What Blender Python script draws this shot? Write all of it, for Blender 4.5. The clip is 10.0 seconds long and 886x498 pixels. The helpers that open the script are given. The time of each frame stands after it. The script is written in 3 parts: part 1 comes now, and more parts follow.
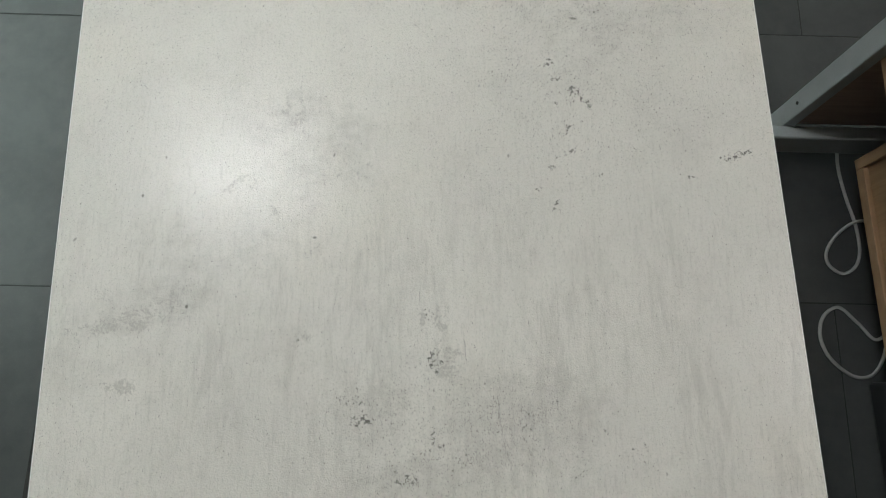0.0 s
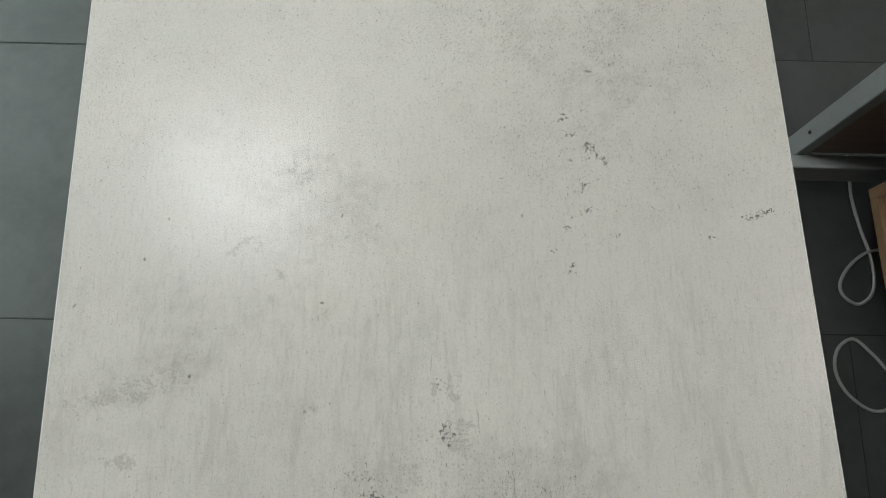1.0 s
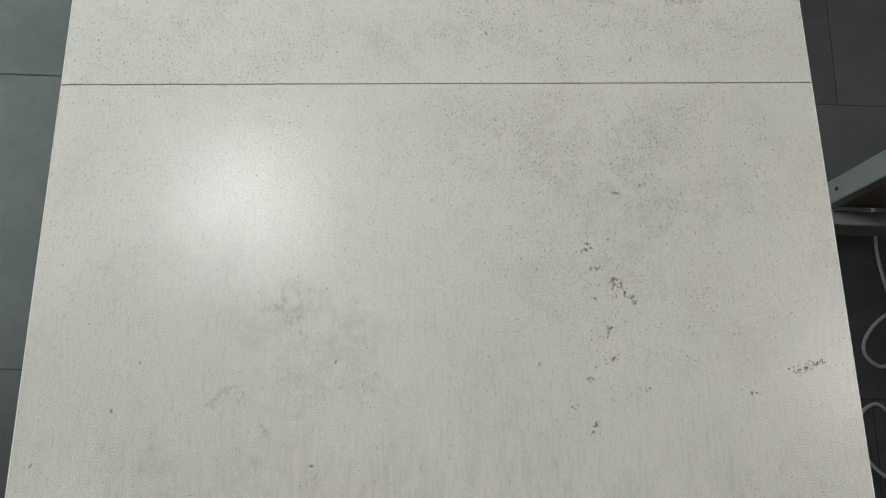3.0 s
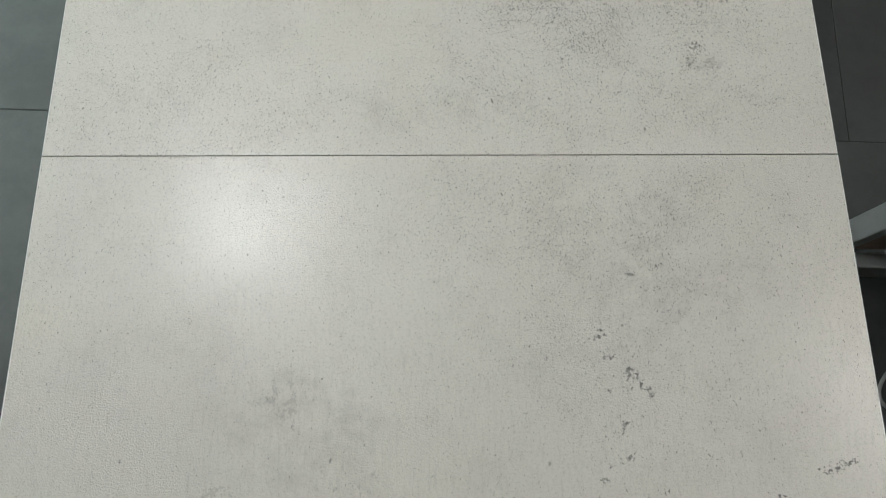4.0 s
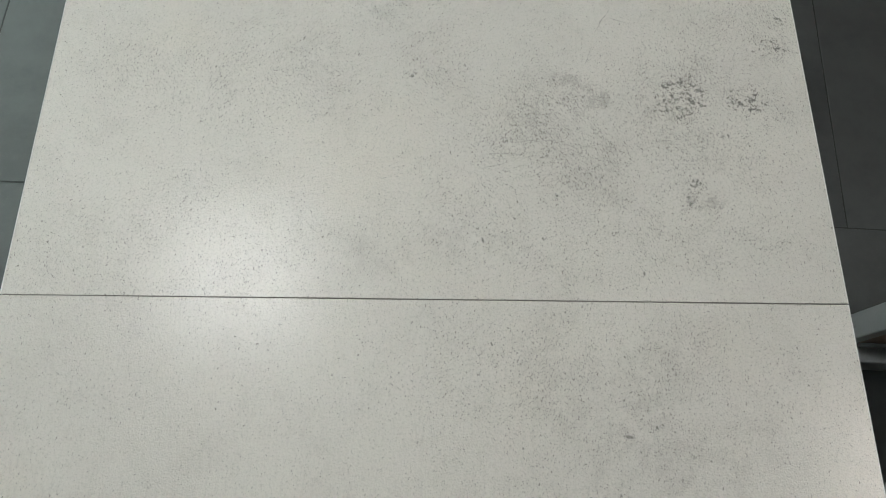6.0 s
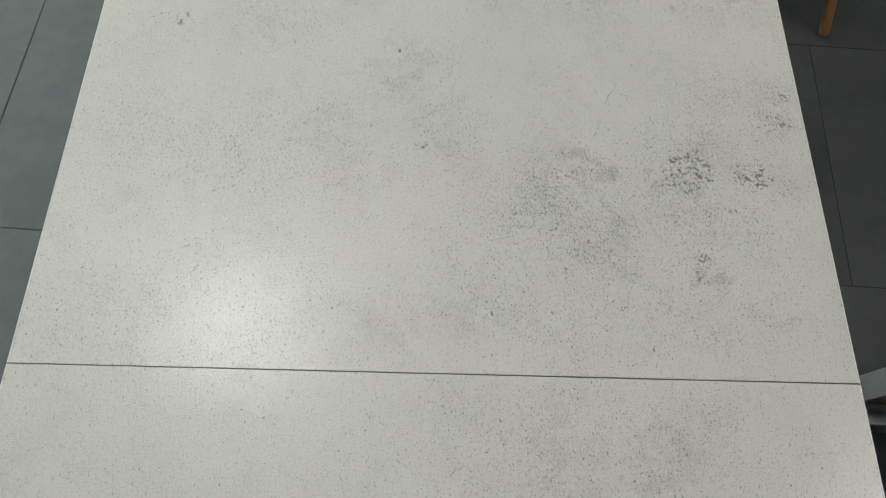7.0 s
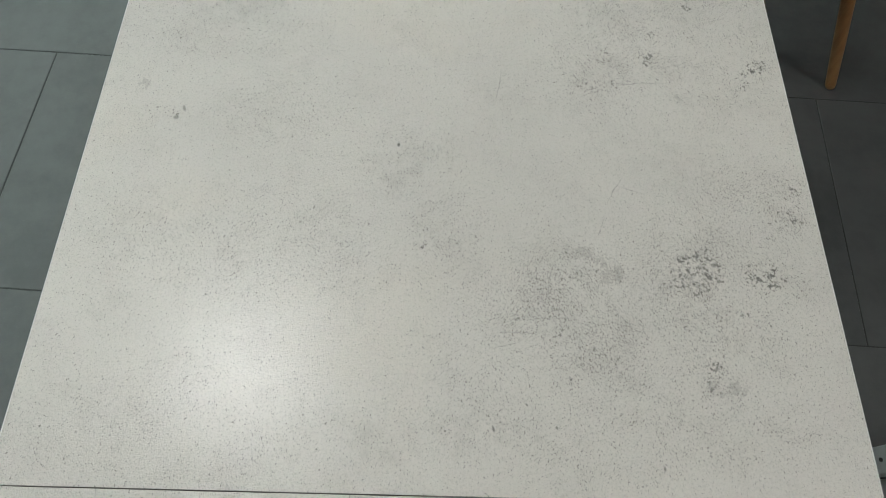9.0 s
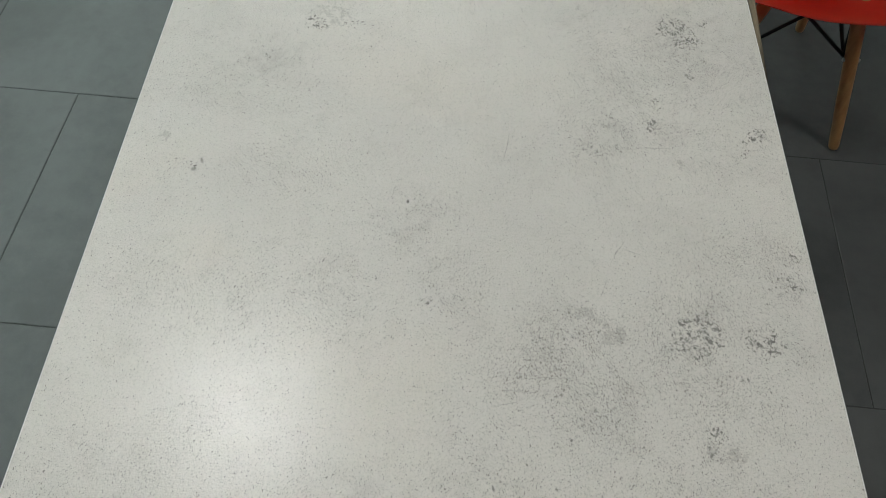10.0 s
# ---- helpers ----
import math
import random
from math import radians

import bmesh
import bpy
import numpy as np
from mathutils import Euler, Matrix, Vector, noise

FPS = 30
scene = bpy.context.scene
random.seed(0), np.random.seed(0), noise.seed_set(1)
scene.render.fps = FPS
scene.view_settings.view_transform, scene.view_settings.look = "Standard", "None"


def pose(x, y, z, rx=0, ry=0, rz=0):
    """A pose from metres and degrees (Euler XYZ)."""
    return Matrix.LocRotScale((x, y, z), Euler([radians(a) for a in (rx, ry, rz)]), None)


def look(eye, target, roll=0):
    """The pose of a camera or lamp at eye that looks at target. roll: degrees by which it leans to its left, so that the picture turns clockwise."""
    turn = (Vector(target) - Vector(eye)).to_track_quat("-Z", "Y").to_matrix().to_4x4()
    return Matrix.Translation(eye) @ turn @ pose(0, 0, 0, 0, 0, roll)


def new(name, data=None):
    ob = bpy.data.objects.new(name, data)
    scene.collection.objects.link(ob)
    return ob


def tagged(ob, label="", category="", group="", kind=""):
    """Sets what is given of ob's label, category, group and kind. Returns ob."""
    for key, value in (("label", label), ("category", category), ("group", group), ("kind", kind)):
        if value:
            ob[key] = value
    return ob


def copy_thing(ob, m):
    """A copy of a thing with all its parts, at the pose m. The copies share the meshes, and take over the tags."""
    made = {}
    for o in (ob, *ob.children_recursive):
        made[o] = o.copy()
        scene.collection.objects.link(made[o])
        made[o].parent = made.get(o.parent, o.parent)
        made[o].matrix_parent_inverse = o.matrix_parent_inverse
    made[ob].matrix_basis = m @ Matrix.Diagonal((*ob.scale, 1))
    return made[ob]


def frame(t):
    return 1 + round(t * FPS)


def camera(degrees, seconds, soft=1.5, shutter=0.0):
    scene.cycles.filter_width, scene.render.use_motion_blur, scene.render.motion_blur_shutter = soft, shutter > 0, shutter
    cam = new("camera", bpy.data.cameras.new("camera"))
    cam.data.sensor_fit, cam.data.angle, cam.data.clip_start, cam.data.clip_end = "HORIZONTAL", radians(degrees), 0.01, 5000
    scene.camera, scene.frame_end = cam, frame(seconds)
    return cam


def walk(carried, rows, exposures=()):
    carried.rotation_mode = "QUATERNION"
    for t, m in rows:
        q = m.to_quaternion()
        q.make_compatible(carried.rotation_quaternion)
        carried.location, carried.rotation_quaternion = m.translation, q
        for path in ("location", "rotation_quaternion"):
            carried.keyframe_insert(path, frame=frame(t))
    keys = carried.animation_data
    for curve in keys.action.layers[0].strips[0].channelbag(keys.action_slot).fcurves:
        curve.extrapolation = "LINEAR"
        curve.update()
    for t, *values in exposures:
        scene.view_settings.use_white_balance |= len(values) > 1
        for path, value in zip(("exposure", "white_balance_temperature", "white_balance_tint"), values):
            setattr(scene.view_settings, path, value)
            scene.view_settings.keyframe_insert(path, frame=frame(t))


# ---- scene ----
cam = camera(67.9, 10.0, 1.0)
# The first panel mirrors in the boards; the one at y 4.6 is added fill.
LIGHTS = [(-0.88, 0.69), (-0.88, 4.6)]
DIM_LIGHTS = [(2.06, -0.12)]
# Unseen fill panels, added to brighten and cool the left and north side.
COOL_FILL = [(-3.2, 0.69), (-3.2, 3.1), (-3.2, 1.9), (-2.04, 4.6), (0.4, 4.6), (-3.2, 4.3)]
PATH = [
    (0, (0.0, -0.425, 1.303), (0.048, 0.033, -0.643), 4.7),
    (0.5, (-0.004, -0.401, 1.301), (0.04, 0.069, -0.643), 4.0),
    (1, (-0.005, -0.377, 1.295), (0.032, 0.107, -0.645), 3.0),
    (1.5, (-0.004, -0.344, 1.29), (0.022, 0.135, -0.652), 2.1),
    (2, (-0.006, -0.313, 1.279), (0.041, 0.15, -0.666), 4.6),
    (2.5, (-0.007, -0.28, 1.268), (0.038, 0.181, -0.678), 4.7),
    (2.7, (-0.006, -0.268, 1.265), (0.031, 0.188, -0.682), 4.0),
    (4, (-0.006, -0.193, 1.242), (0.018, 0.31, -0.694), 2.4),
    (4.5, (-0.003, -0.168, 1.232), (0.025, 0.329, -0.705), 3.0),
    (5, (0.002, -0.142, 1.231), (0.037, 0.401, -0.694), 3.6),
    (6.3, (-0.002, -0.105, 1.234), (0.043, 0.551, -0.655), 4.6),
    (6.5, (-0.004, -0.099, 1.236), (0.049, 0.578, -0.645), 5.1),
    (7, (-0.006, -0.092, 1.241), (0.025, 0.658, -0.613), 3.8),
    (7.5, (-0.002, -0.08, 1.241), (0.016, 0.669, -0.614), 2.3),
    (8, (0.0, -0.061, 1.238), (0.031, 0.685, -0.618), 3.5),
    (8.5, (0.001, -0.044, 1.239), (0.031, 0.746, -0.598), 3.4),
    (9, (-0.001, -0.034, 1.246), (0.004, 0.805, -0.57), 1.8),
    (9.5, (-0.003, -0.028, 1.251), (0.011, 0.861, -0.54), 3.2),
    (10, (-0.002, -0.029, 1.261), (-0.018, 0.925, -0.497), 2.3),
]
walk(cam, [(t, look(eye, target, roll)) for t, eye, target, roll in PATH], exposures=[(0, -0.12), (4.5, -0.29), (9, -0.34), (10, -0.34)])

# ---- world and light ----
world = bpy.data.worlds.new("world")
scene.world = world
world.use_nodes = True
world.node_tree.nodes["Background"].inputs["Color"].default_value = (0.75, 0.85, 1.0, 1)
world.node_tree.nodes["Background"].inputs["Strength"].default_value = 0.05
PANEL_POWER, DIM_POWER, FILL_POWER = 34.0, 24.0, 21.0
PANEL_COLOUR = (0.985, 1.0, 0.995)
FILL_COLOUR = (0.88, 1.06, 1.02)
PANEL_WARM = (1.08, 1.0, 0.95)
CEILING = 3.2
FLOOR_TURN = -2.5  # degrees by which the floor grid and the table are turned


# ---- node helpers ----
class Nodes:
    def __init__(self, name, rough=0.5, metal=0.0):
        self.mat = bpy.data.materials.new(name)
        self.mat.use_nodes = True
        self.tree = self.mat.node_tree
        self.shader = self.tree.nodes["Principled BSDF"]
        self.shader.inputs["Roughness"].default_value = rough
        self.shader.inputs["Metallic"].default_value = metal
        self.coord = self.tree.nodes.new("ShaderNodeTexCoord").outputs["Object"]

    def plug(self, socket, value):
        if hasattr(value, "is_output"):
            self.tree.links.new(value, socket)
        elif isinstance(value, tuple) and len(value) == 3 and socket.type == "RGBA":
            socket.default_value = (*value, 1)
        else:
            socket.default_value = value

    def math(self, op, a, b=0.0, c=0.0, clamp=False):
        n = self.tree.nodes.new("ShaderNodeMath")
        n.operation, n.use_clamp = op, clamp
        for k, v in enumerate((a, b, c)):
            self.plug(n.inputs[k], v)
        return n.outputs[0]

    def mul(self, a, b):
        return self.math("MULTIPLY", a, b)

    def add(self, a, b):
        return self.math("ADD", a, b)

    def ramp(self, v, lo, hi, a=0.0, b=1.0):
        n = self.tree.nodes.new("ShaderNodeMapRange")
        n.interpolation_type = "SMOOTHSTEP"
        for k, x in enumerate((v, lo, hi, a, b)):
            self.plug(n.inputs[k], x)
        return n.outputs[0]

    def mapped(self, scale=(1, 1, 1), move=(0, 0, 0), turn=0.0, source=None, kind="POINT"):
        n = self.tree.nodes.new("ShaderNodeMapping")
        n.vector_type = kind
        self.plug(n.inputs["Vector"], source or self.coord)
        n.inputs["Location"].default_value = move
        n.inputs["Rotation"].default_value = (0, 0, radians(turn))
        n.inputs["Scale"].default_value = scale
        return n.outputs[0]

    def noise(self, scale, detail=4, rough=0.5, vec=None, distort=0.0, colour=False):
        n = self.tree.nodes.new("ShaderNodeTexNoise")
        self.plug(n.inputs["Vector"], vec or self.coord)
        for k, v in (("Scale", scale), ("Detail", detail), ("Roughness", rough), ("Distortion", distort)):
            n.inputs[k].default_value = v
        return n.outputs["Color" if colour else "Fac"]

    def cells(self, scale, vec=None, feature="F1"):
        n = self.tree.nodes.new("ShaderNodeTexVoronoi")
        n.feature = feature
        self.plug(n.inputs["Vector"], vec or self.coord)
        n.inputs["Scale"].default_value = scale
        return n.outputs["Distance"], n.outputs["Color"]

    def split(self, vec):
        n = self.tree.nodes.new("ShaderNodeSeparateXYZ")
        self.plug(n.inputs[0], vec)
        return n.outputs

    def mix(self, fac, a, b, blend="MIX"):
        n = self.tree.nodes.new("ShaderNodeMix")
        n.data_type, n.blend_type = "RGBA", blend
        self.plug(n.inputs[0], fac)
        self.plug(n.inputs[6], a)
        self.plug(n.inputs[7], b)
        return n.outputs[2]

    def bump(self, height, strength=0.3, distance=0.001, normal=None):
        n = self.tree.nodes.new("ShaderNodeBump")
        n.inputs["Strength"].default_value = strength
        n.inputs["Distance"].default_value = distance
        self.plug(n.inputs["Height"], height)
        if normal is not None:
            self.plug(n.inputs["Normal"], normal)
        return n.outputs[0]

    def done(self, colour=None, rough=None, normal=None):
        for key, v in (("Base Color", colour), ("Roughness", rough), ("Normal", normal)):
            if v is not None:
                self.plug(self.shader.inputs[key], v)
        return self.mat


def spots(n, vec, rows, grow=1.0):
    """A soft mask out of ellipses: x, y, half length, half width, turn in degrees, weight."""
    total = 0.0
    flat = n.split(vec)
    for x, y, a, b, turn, weight in rows:
        at = n.tree.nodes.new("ShaderNodeCombineXYZ")
        for k, v in enumerate((flat[0], flat[1], total)):
            n.plug(at.inputs[k], v)
        m = n.mapped((a * grow, b * grow, 1000), (x, y, 0), turn, at.outputs[0], "TEXTURE")
        ln = n.tree.nodes.new("ShaderNodeVectorMath")
        ln.operation = "LENGTH"
        n.plug(ln.inputs[0], m)
        total = n.math("MAXIMUM", total, n.ramp(ln.outputs["Value"], 0.35, 1.25, weight, 0.0))
    return total


# ---- materials ----
# Rows of x, y, half length, half width, turn, weight. Dark flakes, worn grey islands, soft clouds, pitted fields, single marks and scratches in the print
FLAKES_FAR = [
    (0.196, 0.167, 0.019, 0.016, 36, 1.1), (0.207, 0.174, 0.0063, 0.006, 1, 0.85), (0.182, 0.154, 0.015, 0.0067, -9, 0.62), (0.187, 0.16, 0.0133, 0.0127, 2, 0.7),
    (0.248, 0.165, 0.0179, 0.0109, -23, 0.75), (0.226, 0.134, 0.0053, 0.0033, -18, 0.95), (0.229, 0.12, 0.0039, 0.0028, -29, 0.85), (0.245, 0.126, 0.0031, 0.0019, 2, 0.9),
    (0.199, 0.092, 0.0072, 0.0062, -29, 0.72), (0.196, 0.08, 0.005, 0.0047, 1, 0.9), (0.281, 0.215, 0.0158, 0.0097, -18, 0.62), (0.289, 0.24, 0.0043, 0.0039, 1, 0.85),
    (0.134, 0.01, 0.0102, 0.0035, -4, 0.62), (-0.015, 0.184, 0.0044, 0.0035, 2, 0.75), (0.097, 0.078, 0.0041, 0.0035, 1, 0.7),
]
FLAKES_EDGE = [
    (0.218, 0.5, 0.0245, 0.0179, -36, 0.72), (0.227, 0.485, 0.0173, 0.0112, 4, 0.8), (0.245, 0.511, 0.0083, 0.0067, 4, 0.7), (0.182, 0.375, 0.0064, 0.0088, 4, 0.9),
    (0.182, 0.406, 0.0087, 0.0156, 34, 0.6), (0.14, 0.377, 0.0106, 0.0095, -6, 0.62), (0.122, 0.346, 0.0187, 0.009, -21, 0.68), (0.147, 0.347, 0.0036, 0.0033, 4, 0.9),
    (0.223, 0.441, 0.0056, 0.0068, 4, 0.75), (0.281, 0.37, 0.0127, 0.0088, 14, 0.8), (0.264, 0.355, 0.0074, 0.0105, 4, 0.6), (-0.148, 0.484, 0.0149, 0.0096, -11, 0.72),
    (-0.108, 0.487, 0.0195, 0.0072, 9, 0.6), (-0.238, 0.304, 0.0099, 0.0062, -16, 0.6), (-0.189, 0.44, 0.0143, 0.0091, -6, 0.52),
]
FLAKES_NEAR = [
    (0.107, -0.137, 0.0075, 0.0042, 20, 0.85), (0.115, -0.151, 0.0057, 0.0059, -31, 0.7), (0.132, -0.164, 0.0074, 0.0054, -16, 0.95), (0.143, -0.174, 0.0039, 0.008, -1, 0.75),
    (0.123, -0.172, 0.0173, 0.0089, -1, 0.5), (0.122, -0.198, 0.0112, 0.0069, -1, 0.62), (0.12, -0.222, 0.0119, 0.0038, 14, 0.75), (0.107, -0.234, 0.0038, 0.0025, -2, 0.85),
    (0.107, -0.269, 0.0046, 0.0053, -1, 1.0), (0.264, -0.226, 0.0146, 0.0038, 14, 0.85), (0.223, -0.244, 0.0119, 0.0029, -1, 0.62), (0.238, -0.107, 0.004, 0.0052, 0, 0.7),
    (0.175, -0.22, 0.0111, 0.0051, -11, 0.5), (0.146, -0.241, 0.0068, 0.005, -1, 0.6), (0.096, -0.254, 0.005, 0.0041, -1, 0.6),
]
FLAKES_STREAK = [
    (-0.053, -0.435, 0.0104, 0.005, -1, 0.8), (-0.062, -0.419, 0.0105, 0.0077, -1, 0.55), (0.003, -0.456, 0.0069, 0.0108, -1, 0.62), (0.031, -0.467, 0.0112, 0.0066, -2, 0.62),
    (-0.019, -0.482, 0.0094, 0.0049, -2, 0.72), (0.114, -0.48, 0.006, 0.0049, -2, 0.72), (0.096, -0.425, 0.0053, 0.0039, -2, 0.62), (0.004, -0.392, 0.0062, 0.0096, -1, 0.72),
    (-0.098, -0.371, 0.0089, 0.0053, 39, 0.55), (0.134, -0.449, 0.0044, 0.0038, -1, 0.62), (0.077, -0.45, 0.0261, 0.0125, -91, 0.42), (0.161, -0.464, 0.0131, 0.0108, -2, 0.45),
    (-0.002, -0.359, 0.0054, 0.0117, -12, 0.5),
]
WORN = [
    (0.107, 0.182, 0.0152, 0.0065, 2, 1.0), (0.124, 0.174, 0.0089, 0.0084, -48, 0.85), (0.132, 0.163, 0.011, 0.0078, 1, 0.95), (0.211, 0.076, 0.0125, 0.0048, 6, 0.9),
    (0.196, 0.08, 0.0059, 0.0052, 1, 0.8), (0.185, 0.156, 0.015, 0.0088, 2, 0.6), (0.254, 0.163, 0.0179, 0.0119, 1, 0.5), (-0.265, 0.334, 0.0068, 0.008, -28, 0.9),
    (0.123, 0.522, 0.013, 0.0118, 4, 0.6), (0.16, 0.469, 0.0171, 0.0156, 4, 0.45), (0.275, 0.414, 0.0143, 0.0116, -16, 0.6), (0.298, 0.467, 0.0149, 0.011, 4, 0.6),
    (0.202, 0.331, 0.0072, 0.005, 4, 0.8), (0.284, 0.37, 0.0106, 0.0109, 4, 0.6), (-0.133, 0.499, 0.0289, 0.0213, 4, 0.7),
]
WORN_NEAR = [
    (-0.238, -0.407, 0.0147, 0.0069, -7, 1.05), (-0.257, -0.404, 0.0095, 0.003, -1, 0.7), (0.013, -0.393, 0.0151, 0.0202, -1, 0.9), (0.01, -0.357, 0.0073, 0.0181, -13, 0.75),
    (-0.006, -0.359, 0.0041, 0.0073, -1, 0.75), (-0.24, -0.356, 0.0442, 0.0117, 7, 0.72), (-0.206, -0.343, 0.0312, 0.0182, 29, 0.6), (-0.279, -0.364, 0.0114, 0.0152, 34, 0.5),
    (-0.095, -0.371, 0.0098, 0.008, -1, 0.6), (-0.157, -0.243, 0.0189, 0.0049, 27, 0.8), (-0.126, -0.267, 0.0057, 0.0064, -1, 0.7), (-0.113, -0.178, 0.0144, 0.0157, -46, 0.72),
    (-0.143, -0.243, 0.0246, 0.0082, 19, 0.45), (-0.065, -0.232, 0.0249, 0.0249, -1, 0.45), (-0.092, -0.299, 0.012, 0.0086, -31, 0.6), (-0.11, -0.178, 0.0149, 0.0215, 15, 0.7),
]
CLOUDS = [
    (0.073, -0.437, 0.0918, 0.0465, -1, 0.9), (-0.044, -0.434, 0.039, 0.0378, -1, 0.6), (0.007, -0.481, 0.0853, 0.0202, -2, 0.8), (-0.228, -0.343, 0.0712, 0.0272, 9, 0.55),
    (-0.09, -0.214, 0.0668, 0.0547, -41, 0.55), (-0.18, -0.294, 0.0957, 0.035, -1, 0.4), (-0.11, -0.182, 0.026, 0.0322, 0, 0.6), (-0.058, -0.196, 0.0332, 0.0246, 0, 0.4),
    (0.114, 0.145, 0.0739, 0.0523, 1, 0.25), (-0.001, 0.038, 0.0872, 0.024, 1, 0.35), (-0.038, 0.258, 0.0419, 0.0277, 2, 0.45), (0.21, 0.147, 0.0571, 0.0433, 1, 0.25),
    (0.22, 0.497, 0.0641, 0.0488, 4, 0.55), (-0.212, 0.427, 0.0766, 0.0524, 4, 0.35), (0.148, -0.093, 0.0989, 0.0639, 0, 0.35), (0.131, -0.055, 0.1163, 0.0376, 0, 0.3),
]
PITS = [
    (0.096, 0.13, 0.0816, 0.0604, 1, 1.0), (0.197, 0.152, 0.0836, 0.0727, 1, 0.85), (0.258, 0.229, 0.0514, 0.049, 2, 0.8), (0.128, 0.048, 0.1697, 0.0369, 1, 0.55),
    (-0.145, 0.182, 0.1137, 0.045, 2, 0.6), (-0.038, 0.258, 0.0513, 0.0333, 2, 0.6), (0.005, 0.196, 0.0358, 0.0356, 2, 0.7), (0.201, 0.427, 0.1217, 0.1107, 4, 0.7),
    (0.131, 0.36, 0.0577, 0.0397, 4, 0.8), (-0.211, 0.42, 0.0871, 0.0592, 4, 0.5), (-0.142, 0.304, 0.0547, 0.0306, 4, 0.6), (0.14, 0.077, 0.1424, 0.0523, 0, 0.6),
    (0.13, -0.068, 0.1521, 0.0574, 0, 0.65), (-0.177, 0.04, 0.1082, 0.05, 0, 0.4), (0.142, -0.161, 0.1397, 0.0762, -1, 0.45), (0.016, -0.448, 0.1126, 0.0501, -1, 0.8),
]
MARKS = [
    (-0.0391, 0.2768, 0.0014, 0.0023, 2, 1), (0.0384, 0.0447, 0.001, 0.0025, 13, 0.8), (0.1547, 0.0211, 0.001, 0.002, 0, 0.8), (-0.2252, 0.3084, 0.0015, 0.0036, 22, 0.6),
    (-0.2303, 0.2988, 0.0029, 0.0023, 2, 0.6), (-0.2482, 0.3088, 0.0014, 0.0012, 2, 0.6), (-0.192, -0.3448, 0.0014, 0.0018, -2, 0.9), (-0.2337, -0.2517, 0.0013, 0.0017, -2, 0.8),
    (-0.2167, -0.2184, 0.0009, 0.0017, 0, 0.6), (-0.0766, -0.2188, 0.0009, 0.0021, -20, 0.7), (-0.0917, -0.2902, 0.002, 0.0012, -1, 0.8), (-0.2853, -0.2879, 0.0024, 0.0012, 50, 0.6),
    (0.0702, -0.2219, 0.0013, 0.0017, 0, 0.6), (0.1345, -0.0925, 0.0041, 0.0014, -10, 0.7), (0.0632, -0.1003, 0.0009, 0.001, 0, 0.7), (0.0436, 0.0801, 0.0009, 0.0013, 3, 0.5),
]
SCRATCHES = [
    (0.0578, 0.1148, 0.0198, 0.0005, 1, 0.8), (0.0794, 0.1266, 0.0224, 0.0005, 3, 0.8), (0.0719, 0.1581, 0.0108, 0.0005, -98, 0.8), (0.0822, 0.1572, 0.0148, 0.0005, -100, 0.8),
    (0.106, 0.1232, 0.0074, 0.0005, -23, 0.8), (0.1337, 0.1238, 0.0095, 0.0005, -11, 0.8), (0.1254, 0.2031, 0.011, 0.0005, 66, 0.8), (0.1528, 0.2384, 0.0086, 0.0005, -18, 0.8),
    (0.1396, 0.2391, 0.0141, 0.0005, 59, 0.8), (0.0471, 0.1046, 0.0109, 0.0005, 17, 0.8), (0.0457, 0.34, 0.0198, 0.0005, 80, 0.8), (0.1716, 0.3476, 0.0231, 0.0005, 6, 0.8),
    (0.0536, -0.4366, 0.0187, 0.0005, -85, 0.8), (0.0584, -0.4649, 0.0131, 0.0005, -74, 0.8), (0.0282, -0.3819, 0.0122, 0.0005, -86, 0.8), (-0.0064, -0.3384, 0.0101, 0.0005, -95, 0.8),
]


LAM_LIGHT, LAM_DARK, LAM_WARM = (0.745, 0.708, 0.655), (0.68, 0.648, 0.604), (0.75, 0.688, 0.608)
LAM_GREY, LAM_INK = (0.36, 0.345, 0.318), (0.11, 0.104, 0.095)
LAM_SPECK = (0.235, 0.222, 0.203)
LAM_ROUGH, LAM_BUMP = 0.075, 1.0


